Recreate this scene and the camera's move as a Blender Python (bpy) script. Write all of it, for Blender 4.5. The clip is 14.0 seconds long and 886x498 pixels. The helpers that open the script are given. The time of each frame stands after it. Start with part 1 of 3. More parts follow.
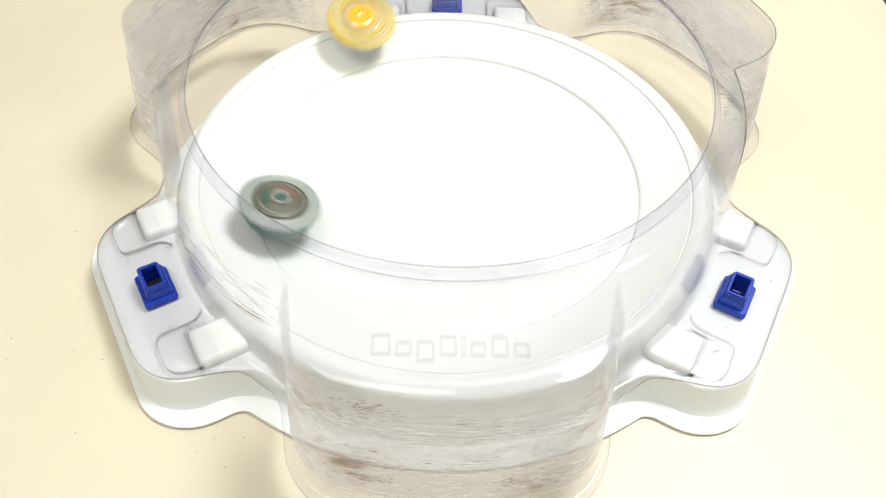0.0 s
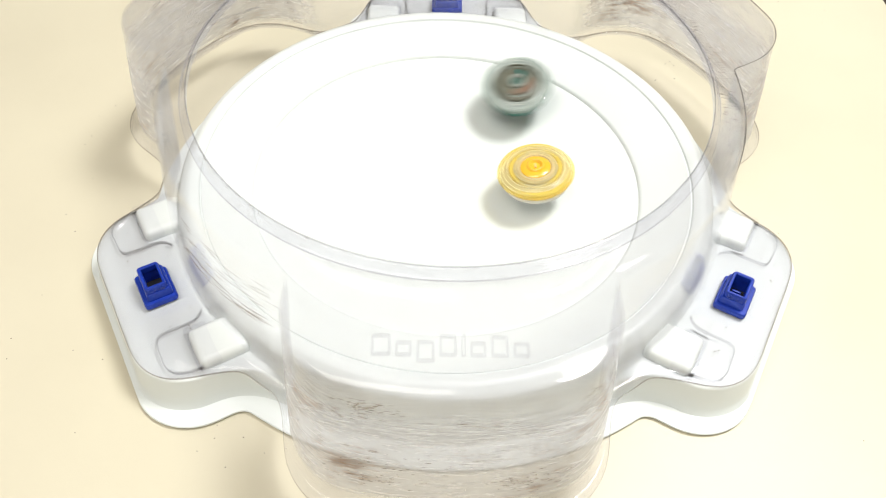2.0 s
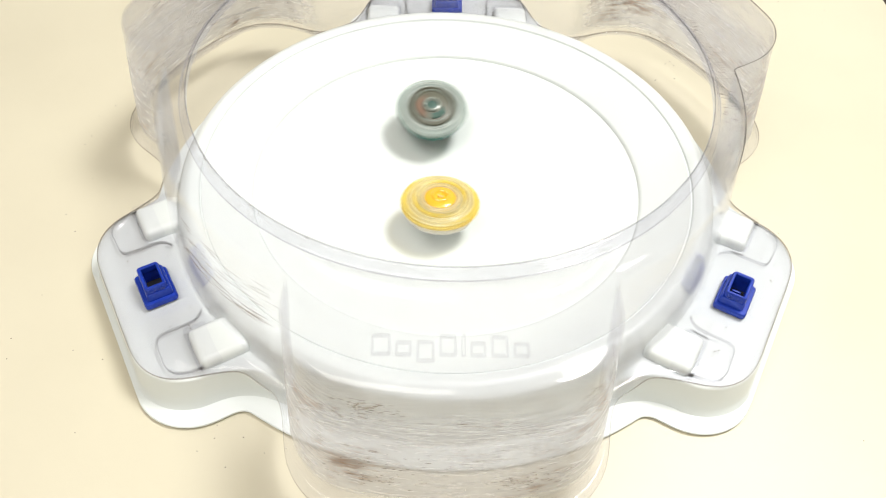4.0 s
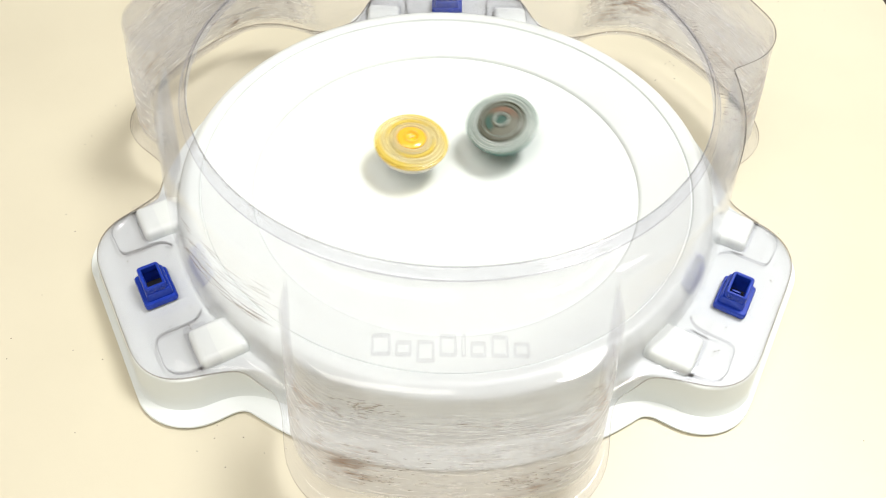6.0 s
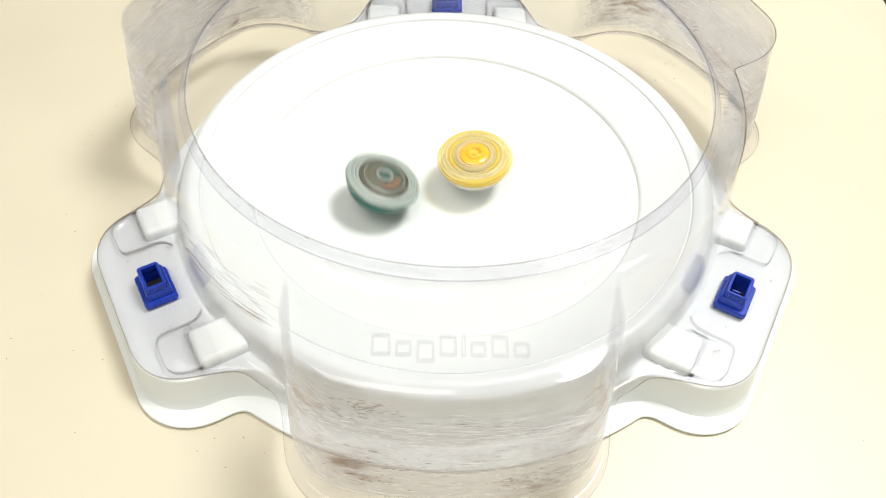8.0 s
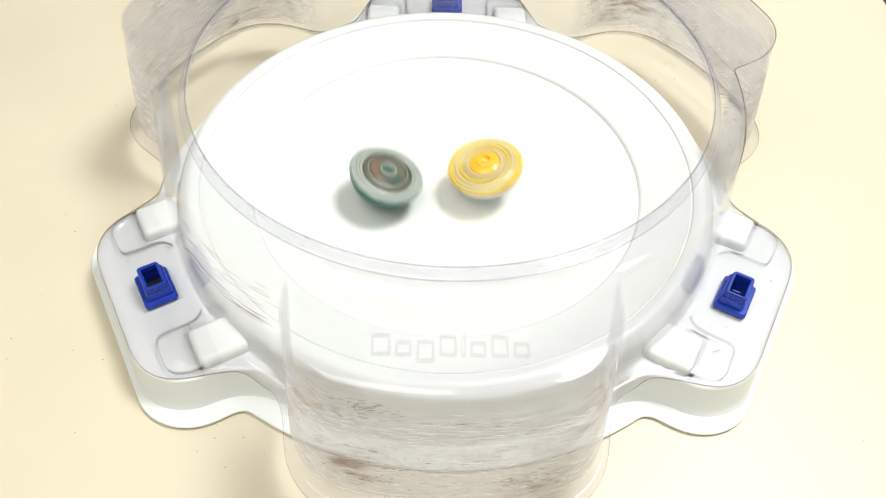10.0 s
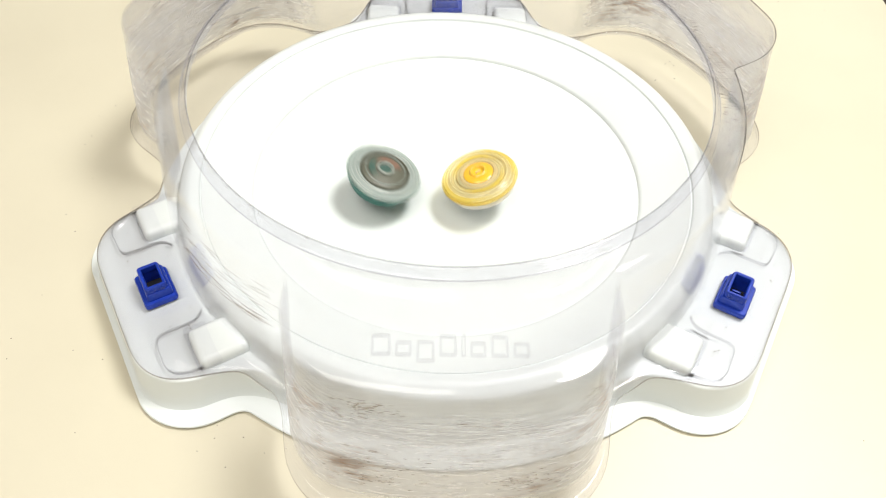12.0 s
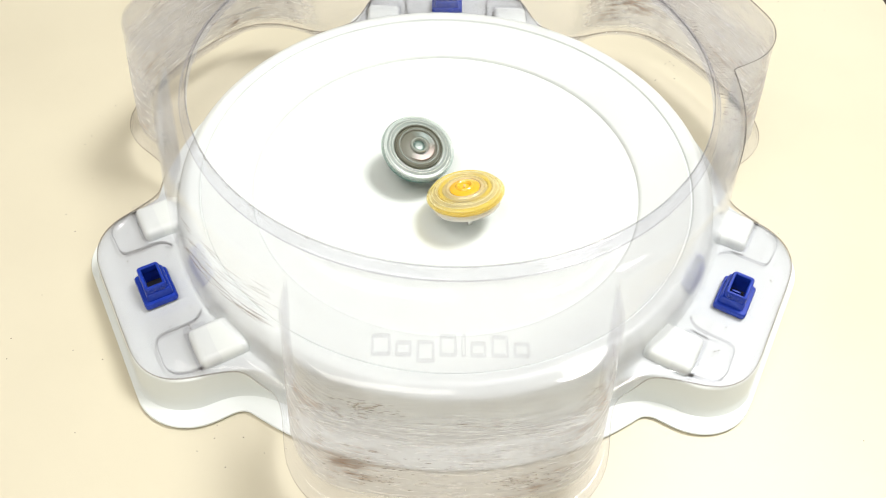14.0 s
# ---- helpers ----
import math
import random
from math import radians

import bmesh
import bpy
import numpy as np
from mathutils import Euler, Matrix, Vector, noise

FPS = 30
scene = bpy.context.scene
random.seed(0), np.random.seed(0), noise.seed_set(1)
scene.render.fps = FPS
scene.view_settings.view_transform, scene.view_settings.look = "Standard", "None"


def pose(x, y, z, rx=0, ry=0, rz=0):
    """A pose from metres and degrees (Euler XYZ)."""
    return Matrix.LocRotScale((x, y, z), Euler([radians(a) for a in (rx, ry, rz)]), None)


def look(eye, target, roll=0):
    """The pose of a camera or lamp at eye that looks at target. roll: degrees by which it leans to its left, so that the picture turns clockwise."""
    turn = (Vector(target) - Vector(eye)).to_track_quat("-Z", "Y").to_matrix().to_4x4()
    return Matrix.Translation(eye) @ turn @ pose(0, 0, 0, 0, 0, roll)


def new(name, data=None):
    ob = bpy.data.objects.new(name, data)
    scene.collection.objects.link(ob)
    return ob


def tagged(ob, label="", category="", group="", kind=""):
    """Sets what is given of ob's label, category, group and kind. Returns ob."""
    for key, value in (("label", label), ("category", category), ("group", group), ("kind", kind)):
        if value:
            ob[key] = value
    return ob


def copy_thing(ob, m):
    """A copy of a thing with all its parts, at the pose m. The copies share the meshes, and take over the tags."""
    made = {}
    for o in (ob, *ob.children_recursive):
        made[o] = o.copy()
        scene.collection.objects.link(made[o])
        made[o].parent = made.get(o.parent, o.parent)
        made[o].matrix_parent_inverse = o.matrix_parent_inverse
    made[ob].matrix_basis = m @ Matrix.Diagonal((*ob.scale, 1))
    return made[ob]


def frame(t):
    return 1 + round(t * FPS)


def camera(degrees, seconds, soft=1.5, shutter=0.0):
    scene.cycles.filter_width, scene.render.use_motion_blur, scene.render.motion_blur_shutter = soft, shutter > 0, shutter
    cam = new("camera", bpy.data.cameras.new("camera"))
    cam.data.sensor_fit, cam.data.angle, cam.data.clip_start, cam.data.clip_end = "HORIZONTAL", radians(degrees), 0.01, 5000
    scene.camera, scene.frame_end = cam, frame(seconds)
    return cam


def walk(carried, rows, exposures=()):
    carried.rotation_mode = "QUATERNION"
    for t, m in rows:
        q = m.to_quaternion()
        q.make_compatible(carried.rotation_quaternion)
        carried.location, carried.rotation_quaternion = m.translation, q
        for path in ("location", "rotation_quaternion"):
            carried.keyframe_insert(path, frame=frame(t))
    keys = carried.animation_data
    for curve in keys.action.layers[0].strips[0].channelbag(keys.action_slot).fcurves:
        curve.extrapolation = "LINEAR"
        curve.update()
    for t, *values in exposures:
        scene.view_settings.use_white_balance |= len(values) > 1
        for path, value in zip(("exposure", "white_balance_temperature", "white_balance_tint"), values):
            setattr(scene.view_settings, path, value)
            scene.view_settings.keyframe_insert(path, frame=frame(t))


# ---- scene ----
cam = camera(60, 14.0, soft=1.0, shutter=0.55)
EYE = Vector((-0.0104, -0.3599, 0.3892))
YAW, PITCH = radians(-1.53), radians(-50.837)
AHEAD = Vector((-math.sin(YAW) * math.cos(PITCH), math.cos(YAW) * math.cos(PITCH), math.sin(PITCH)))
STAND = look(EYE, EYE + AHEAD, 2.154)
walk(cam, [(0.0, STAND), (14.0, STAND)])

# ---- light: one bright ceiling panel to one side, one softer fill panel added overhead ----
world = bpy.data.worlds.new("room_air")
scene.world = world
world.use_nodes = True
world.node_tree.nodes["Background"].inputs["Color"].default_value = (1.0, 0.97, 0.92, 1)
world.node_tree.nodes["Background"].inputs["Strength"].default_value = 0.05
scene.view_settings.exposure = 0.0
LAMP_MAIN, LAMP_FILL = 41.5, 21


def panel_lamp(name, x, y, z, size, watts, colour, aim):
    data = bpy.data.lights.new(name, "AREA")
    data.shape, data.size, data.energy, data.color = "SQUARE", size, watts, colour
    lamp = new(name, data)
    lamp.matrix_world = look((x, y, z), aim)
    return lamp


panel_lamp("lamp_light", 0.76, 0.26, 1.80, 0.56, LAMP_MAIN, (1.0, 0.99, 0.955), (0.76, 0.2601, 0))
# added fill that lifts the shadows, no such source known
panel_lamp("lamp_light", -0.55, -0.60, 1.80, 1.2, LAMP_FILL, (1.0, 0.958, 0.895), (-0.55, -0.5999, 0))


# ---- materials ----
def material(name):
    m = bpy.data.materials.new(name)
    m.use_nodes = True
    m.node_tree.nodes.clear()
    return m, m.node_tree.nodes, m.node_tree.links


def node(nodes, kind, **inputs):
    n = nodes.new(kind)
    for key, value in inputs.items():
        n.inputs[key.replace("_", " ")].default_value = value
    return n


def rgb(c):
    return (*c, 1.0)


def mottled(nodes, links, c1, c2, scale, detail=4, low=0.35, high=0.65, coord=None):
    """A colour that wanders between two tones."""
    tex = node(nodes, "ShaderNodeTexNoise", Scale=scale, Detail=detail)
    if coord is None:
        coord = nodes.new("ShaderNodeTexCoord").outputs["Object"]
    links.new(coord, tex.inputs["Vector"])
    ramp = nodes.new("ShaderNodeValToRGB")
    ramp.color_ramp.elements[0].position, ramp.color_ramp.elements[1].position = low, high
    ramp.color_ramp.elements[0].color, ramp.color_ramp.elements[1].color = rgb(c1), rgb(c2)
    links.new(tex.outputs["Fac"], ramp.inputs["Fac"])
    return ramp.outputs["Color"], tex.outputs["Fac"]


def solid(name, c1, c2, rough, scale=60, metal=0.0, bump=0.05, fine=900, alpha=1.0, coat=0.0):
    m, nodes, links = material(name)
    out = nodes.new("ShaderNodeOutputMaterial")
    bsdf = node(nodes, "ShaderNodeBsdfPrincipled", Roughness=rough, Metallic=metal, Alpha=alpha)
    bsdf.inputs["Coat Weight"].default_value = coat
    colour, fac = mottled(nodes, links, c1, c2, scale)
    links.new(colour, bsdf.inputs["Base Color"])
    if bump:
        tex = node(nodes, "ShaderNodeTexNoise", Scale=fine, Detail=3)
        links.new(nodes.new("ShaderNodeTexCoord").outputs["Object"], tex.inputs["Vector"])
        b = node(nodes, "ShaderNodeBump", Strength=bump, Distance=0.0004)
        links.new(tex.outputs["Fac"], b.inputs["Height"])
        links.new(b.outputs["Normal"], bsdf.inputs["Normal"])
    links.new(bsdf.outputs["BSDF"], out.inputs["Surface"])
    return m


def clear_plastic(name, tint, haze=0.03, dirt=0.0, gloss=0.85, rough=0.09):
    """Thin clear sheet: see-through, glossy, with rubbed scratches and brown scuffs that run round it."""
    m, nodes, links = material(name)
    out = nodes.new("ShaderNodeOutputMaterial")
    pos = nodes.new("ShaderNodeTexCoord").outputs["Object"]
    split = nodes.new("ShaderNodeSeparateXYZ")
    links.new(pos, split.inputs[0])

    def maths(op, a, b=None):
        n = nodes.new("ShaderNodeMath")
        n.operation = op
        for i, v in enumerate((a, b)):
            if v is None:
                continue
            if isinstance(v, (int, float)):
                n.inputs[i].default_value = v
            else:
                links.new(v, n.inputs[i])
        return n.outputs[0]

    angle = maths("ARCTAN2", split.outputs["Y"], split.outputs["X"])
    radius = maths("SQRT", maths("ADD", maths("MULTIPLY", split.outputs["X"], split.outputs["X"]),
                                 maths("MULTIPLY", split.outputs["Y"], split.outputs["Y"])))
    around = nodes.new("ShaderNodeCombineXYZ")
    links.new(maths("MULTIPLY", angle, 0.9), around.inputs[0])
    links.new(maths("MULTIPLY", split.outputs["Z"], 26.0), around.inputs[1])
    links.new(maths("MULTIPLY", radius, 9.0), around.inputs[2])

    def mask(scale, low, high, detail=6, source=around.outputs[0]):
        tex = node(nodes, "ShaderNodeTexNoise", Scale=scale, Detail=detail, Roughness=0.65)
        links.new(source, tex.inputs["Vector"])
        r = node(nodes, "ShaderNodeMapRange")
        r.inputs["From Min"].default_value, r.inputs["From Max"].default_value = low, high
        r.clamp = True
        links.new(tex.outputs["Fac"], r.inputs["Value"])
        return r.outputs["Result"], tex.outputs["Fac"]

    see = node(nodes, "ShaderNodeBsdfTransparent", Color=rgb(tint))
    shine = node(nodes, "ShaderNodeBsdfGlossy", Color=(1, 1, 1, 1), Roughness=rough)
    scratch, raw = mask(16, 0.53, 0.74, 9)
    bump = node(nodes, "ShaderNodeBump", Strength=0.15, Distance=0.0008)
    wave = node(nodes, "ShaderNodeTexNoise", Scale=45, Detail=2)
    links.new(pos, wave.inputs["Vector"])
    links.new(wave.outputs["Fac"], bump.inputs["Height"])
    links.new(bump.outputs["Normal"], shine.inputs["Normal"])
    facing = node(nodes, "ShaderNodeLayerWeight", Blend=0.5)
    links.new(bump.outputs["Normal"], facing.inputs["Normal"])
    fres = maths("ADD", maths("MULTIPLY", maths("POWER", facing.outputs["Facing"], 5.0), 0.6), 0.03)
    body = nodes.new("ShaderNodeMixShader")
    links.new(maths("MULTIPLY", fres, gloss), body.inputs[0])
    links.new(see.outputs[0], body.inputs[1])
    links.new(shine.outputs[0], body.inputs[2])
    def scatter(colour):
        """Light that a rubbed sheet sends back and lets through."""
        near, through_it, both = node(nodes, "ShaderNodeBsdfDiffuse", Color=rgb(colour)), node(nodes, "ShaderNodeBsdfTranslucent", Color=rgb(colour)), nodes.new("ShaderNodeMixShader")
        both.inputs[0].default_value = 0.46
        links.new(near.outputs[0], both.inputs[1])
        links.new(through_it.outputs[0], both.inputs[2])
        return both

    white = scatter((0.88, 0.875, 0.88))
    veil = nodes.new("ShaderNodeMixShader")
    far = node(nodes, "ShaderNodeMapRange")
    far.inputs["From Min"].default_value, far.inputs["From Max"].default_value = 0.171, 0.204
    links.new(radius, far.inputs["Value"])
    above = node(nodes, "ShaderNodeMapRange")
    above.inputs["From Min"].default_value, above.inputs["From Max"].default_value = 0.028, 0.036
    links.new(split.outputs["Z"], above.inputs["Value"])
    below = node(nodes, "ShaderNodeMapRange")
    below.inputs["From Min"].default_value, below.inputs["From Max"].default_value = 0.1112, 0.1060
    links.new(split.outputs["Z"], below.inputs["Value"])
    foot = node(nodes, "ShaderNodeMapRange")
    foot.inputs["From Min"].default_value, foot.inputs["From Max"].default_value = 0.097, 0.080
    links.new(split.outputs["Z"], foot.inputs["Value"])
    rub = maths("ADD", maths("MULTIPLY", foot.outputs["Result"], 0.80), 0.20)
    worn = maths("MULTIPLY", maths("MULTIPLY", far.outputs["Result"], above.outputs["Result"]), maths("MULTIPLY", below.outputs["Result"], rub))
    outer = node(nodes, "ShaderNodeMapRange")
    outer.inputs["From Min"].default_value, outer.inputs["From Max"].default_value = 0.180, 0.205
    links.new(radius, outer.inputs["Value"])
    dirty = maths("ADD", maths("MULTIPLY", maths("MULTIPLY", worn, outer.outputs["Result"]), 0.75), maths("MULTIPLY", worn, 0.18))
    rubbed = maths("MULTIPLY", worn, 0.64 if dirt else 0.0)
    links.new(maths("ADD", maths("MULTIPLY", scratch, maths("ADD", rubbed, haze * 4)), maths("ADD", maths("MULTIPLY", rubbed, 0.62), haze)), veil.inputs[0])
    links.new(body.outputs[0], veil.inputs[1])
    links.new(white.outputs[0], veil.inputs[2])
    last = veil
    if dirt:
        scuff, _ = mask(15, 0.47, 0.66, 10)
        patch, _ = mask(24, 0.49, 0.66, 4, pos)
        brown = scatter((0.40, 0.28, 0.20))
        last = nodes.new("ShaderNodeMixShader")
        amount = maths("MULTIPLY", maths("MULTIPLY", scuff, patch), dirt)
        links.new(maths("MULTIPLY", amount, maths("ADD", dirty, 0.04)), last.inputs[0])
        links.new(veil.outputs[0], last.inputs[1])
        links.new(brown.outputs[0], last.inputs[2])
    links.new(last.outputs[0], out.inputs["Surface"])
    return m


def tinted(name, c1, c2, tint, clear, rough=0.25):
    """Coloured plastic that lets part of the light through in its own tint."""
    m = solid(name, c1, c2, rough, 200, bump=0, coat=0.3)
    nodes, links = m.node_tree.nodes, m.node_tree.links
    out = next(n for n in nodes if n.type == "OUTPUT_MATERIAL")
    body = next(n for n in nodes if n.type == "BSDF_PRINCIPLED")
    see, mix = node(nodes, "ShaderNodeBsdfTransparent", Color=rgb(tint)), nodes.new("ShaderNodeMixShader")
    mix.inputs[0].default_value = clear
    links.new(body.outputs[0], mix.inputs[1])
    links.new(see.outputs[0], mix.inputs[2])
    links.new(mix.outputs[0], out.inputs["Surface"])
    return m


def glow(name, colour, strength):
    m, nodes, links = material(name)
    out = nodes.new("ShaderNodeOutputMaterial")
    e = node(nodes, "ShaderNodeEmission", Color=rgb(colour), Strength=strength)
    links.new(e.outputs[0], out.inputs["Surface"])
    return m


TABLE = solid("cream_laminate", (0.622, 0.578, 0.447), (0.650, 0.606, 0.470), 0.42, 7, bump=0.12, fine=1500)
WHITE = solid("white_polystyrene", (0.725, 0.765, 0.755), (0.745, 0.785, 0.770), 0.36, 25, bump=0.04)
CLEAR = clear_plastic("clear_sheet", (0.950, 0.949, 0.962), 0.012, 1.0)
RIM = clear_plastic("clear_rim", (0.905, 0.905, 0.935), 0.04, 0.0)
CUT = clear_plastic("cut_sheet_edge", (0.83, 0.81, 0.79), 0.02, 0.0)
# dark tint that draws the refraction line of a clear fold
FOLD_LINE = clear_plastic("fold_refraction_dark", (0.62, 0.61, 0.62), 0.02, 0.0)
# darker tint for the edge line drawn round the rim
RIM_LINE = clear_plastic("rim_line_tint", (0.80, 0.80, 0.815), 0.03, 0.0)
MARK = clear_plastic("clear_raised_mark", (0.960, 0.960, 0.970), 0.03, 0.0, 0.5)
PLATE = clear_plastic("clear_plate", (0.986, 0.985, 0.992), 0.008, 0.0, 0.15)
PAD = clear_plastic("clear_pad", (0.965, 0.964, 0.976), 0.010, 0.0, 0.05)
BLUE = solid("blue_plastic", (0.006, 0.034, 0.34), (0.008, 0.042, 0.40), 0.36, 200, bump=0.2, fine=2500)
YELLOW = tinted("yellow_translucent", (0.89, 0.73, 0.18), (0.91, 0.77, 0.23), (1.0, 0.91, 0.46), 0.58)
PALE = tinted("pale_yellow_translucent", (0.88, 0.80, 0.46), (0.90, 0.83, 0.52), (1.0, 0.95, 0.70), 0.62)
HONEY = solid("smoky_honey", (0.62, 0.50, 0.24), (0.66, 0.54, 0.28), 0.2, 200, bump=0, alpha=0.9, coat=0.5)
AMBER = solid("amber_plastic", (0.80, 0.46, 0.03), (0.82, 0.49, 0.04), 0.25, 200, bump=0, coat=0.5)
# see-through tints that stand in for the blurred edge of a spinning top
BLUR_Y = tinted("spin_blur_yellow", (0.86, 0.70, 0.22), (0.88, 0.72, 0.26), (1.0, 0.94, 0.66), 0.74)
BLUR_G = tinted("spin_blur_smoky", (0.46, 0.54, 0.50), (0.52, 0.60, 0.56), (0.86, 0.92, 0.90), 0.74)
MILK = tinted("milky_white_plastic", (0.82, 0.81, 0.77), (0.85, 0.84, 0.80), (1.0, 0.88, 0.62), 0.30)
SMOKE = tinted("smoky_clear", (0.42, 0.48, 0.45), (0.50, 0.56, 0.53), (0.80, 0.88, 0.85), 0.38)
# pale colours that paint glints onto the ridges of the tops
GLINT = solid("painted_glint_pale", (0.72, 0.76, 0.70), (0.78, 0.81, 0.76), 0.15, 200, bump=0, alpha=0.6, coat=0.6)
GLINT_Y = solid("painted_glint_lemon", (0.90, 0.84, 0.50), (0.92, 0.87, 0.58), 0.15, 200, bump=0, alpha=0.6, coat=0.6)
OLIVE = solid("olive_brown_plastic", (0.100, 0.104, 0.076), (0.132, 0.134, 0.100), 0.42, 200, bump=0, coat=0.05)
RED = solid("brick_red_plastic", (0.19, 0.120, 0.085), (0.22, 0.135, 0.095), 0.3, 200, bump=0, coat=0.3)
MOSS = solid("dark_moss_plastic", (0.05, 0.10, 0.08), (0.06, 0.12, 0.10), 0.3, 200, bump=0, coat=0.3)
TEAL = solid("teal_plastic", (0.010, 0.105, 0.082), (0.014, 0.125, 0.098), 0.5, 200, bump=0, coat=0.05)
IVORY = solid("white_driver_plastic", (0.80, 0.80, 0.78), (0.84, 0.84, 0.82), 0.3, 200, bump=0)
STEEL = solid("pale_glossy_ring", (0.26, 0.29, 0.26), (0.34, 0.37, 0.33), 0.12, 200, metal=0.0, bump=0, coat=0.8)
PAINT = solid("wall_paint", (0.76, 0.74, 0.70), (0.79, 0.77, 0.73), 0.8, 3, bump=0.1, fine=200)
BOARDS = solid("dark_floor", (0.05, 0.035, 0.025), (0.08, 0.055, 0.04), 0.5, 5)
LEGWOOD = solid("leg_wood", (0.30, 0.22, 0.14), (0.36, 0.27, 0.17), 0.5, 12)
METALWHITE = solid("white_metal", (0.75, 0.75, 0.75), (0.8, 0.8, 0.8), 0.4, 20)
DIFFUSER = glow("lamp_diffuser", (1.0, 0.97, 0.92), 0.6)
RUBBED = solid("white_scratch", (0.82, 0.82, 0.82), (0.86, 0.86, 0.86), 0.6, 300, bump=0, alpha=0.38)
SCUFF = solid("grey_brown_scuff", (0.30, 0.22, 0.155), (0.44, 0.34, 0.26), 0.7, 300, bump=0, alpha=0.36)
SPECK = solid("dark_grit", (0.10, 0.08, 0.06), (0.16, 0.12, 0.09), 0.8, 300, bump=0)
# near-black that paints the shade at the bottom of the clip sockets
SHADE = solid("painted_shade_black", (0.012, 0.012, 0.016), (0.02, 0.02, 0.025), 0.5, 300, bump=0)


# ---- mesh helpers ----
def part(name, bm, mat, parent=None, label="", smooth=40):
    bmesh.ops.recalc_face_normals(bm, faces=bm.faces)
    me = bpy.data.meshes.new(name)
    bm.to_mesh(me)
    bm.free()
    me.materials.append(mat)
    if smooth:
        for f in me.polygons:
            f.use_smooth = True
        me.set_sharp_from_angle(angle=radians(smooth))
    ob = new(name, me)
    if parent is not None:
        ob.parent = parent
    if label:
        ob["label"] = label
    return ob


def rows_mesh(rows, closed_round=True, closed_rows=False, keep=None):
    """A skin over rows of equally many points. keep(i, j): whether the face is made."""
    bm = bmesh.new()
    grid = [[bm.verts.new(p) for p in row] for row in rows]
    n = len(rows[0])
    for i in range(len(rows) if closed_rows else len(rows) - 1):
        a, b = grid[i], grid[(i + 1) % len(rows)]
        for j in range(n if closed_round else n - 1):
            if keep is None or keep(i, j):
                k = (j + 1) % n
                bm.faces.new((a[j], a[k], b[k], b[j]))
    return bm


def lathe(profile, n=64, closed=False):
    rows = [[(r * math.cos(2 * math.pi * k / n), r * math.sin(2 * math.pi * k / n), z) for k in range(n)]
            for r, z in ((max(r, 0.00004), z) for r, z in profile)]
    return rows_mesh(rows, True, closed)


def arc_block(r0, r1, z0, z1, a0, a1, n=16, ease=0.0008):
    """A bent bar with softened top edges between two angles in degrees."""
    ring = [(r0, z0), (r1, z0), (r1, z1 - ease), (r1 - ease, z1), (r0 + ease, z1), (r0, z1 - ease)]
    rows = []
    for k in range(n + 1):
        a = radians(a0 + (a1 - a0) * k / n)
        rows.append([(r * math.cos(a), r * math.sin(a), z) for r, z in ring])
    bm = rows_mesh(rows, True)
    bm.verts.ensure_lookup_table()
    m = len(ring)
    bm.faces.new([bm.verts[k] for k in range(m)])
    bm.faces.new([bm.verts[n * m + k] for k in range(m)])
    return bm


def box(x0, x1, y0, y1, z0, z1, bevel=0.0, taper=0.0, segments=2):
    bm = bmesh.new()
    pts = [(x0, y0, z0), (x1, y0, z0), (x1, y1, z0), (x0, y1, z0),
           (x0 + taper, y0 + taper, z1), (x1 - taper, y0 + taper, z1), (x1 - taper, y1 - taper, z1), (x0 + taper, y1 - taper, z1)]
    v = [bm.verts.new(p) for p in pts]
    for f in ((3, 2, 1, 0), (4, 5, 6, 7), (0, 1, 5, 4), (1, 2, 6, 5), (2, 3, 7, 6), (3, 0, 4, 7)):
        bm.faces.new([v[k] for k in f])
    if bevel:
        bmesh.ops.bevel(bm, geom=bm.edges[:], offset=bevel, segments=segments, affect="EDGES", profile=0.5)
    return bm


def slab(outline, z0, z1):
    """A flat plate from an outline."""
    bm = rows_mesh([[(x, y, z0) for x, y in outline], [(x, y, z1) for x, y in outline]])
    bm.verts.ensure_lookup_table()
    n = len(outline)
    bm.faces.new([bm.verts[k] for k in range(n)])
    bm.faces.new([bm.verts[n + k] for k in range(n)])
    return bm


def rounded(x0, x1, y0, y1, c, n=6):
    pts = []
    for cx, cy, s in ((x1 - c, y1 - c, 0), (x0 + c, y1 - c, 90), (x0 + c, y0 + c, 180), (x1 - c, y0 + c, 270)):
        pts += [(cx + c * math.cos(radians(s + 90 * k / n)), cy + c * math.sin(radians(s + 90 * k / n))) for k in range(n + 1)]
    return pts


def shift(bm, m):
    bm.transform(m)
    return bm


# ---- plan of the stadium: a round bowl, three white lobes, three clear pockets between them ----
LOBES, POCKETS = (90, 210, 330), (30, 150, 270)
STEPS = 720


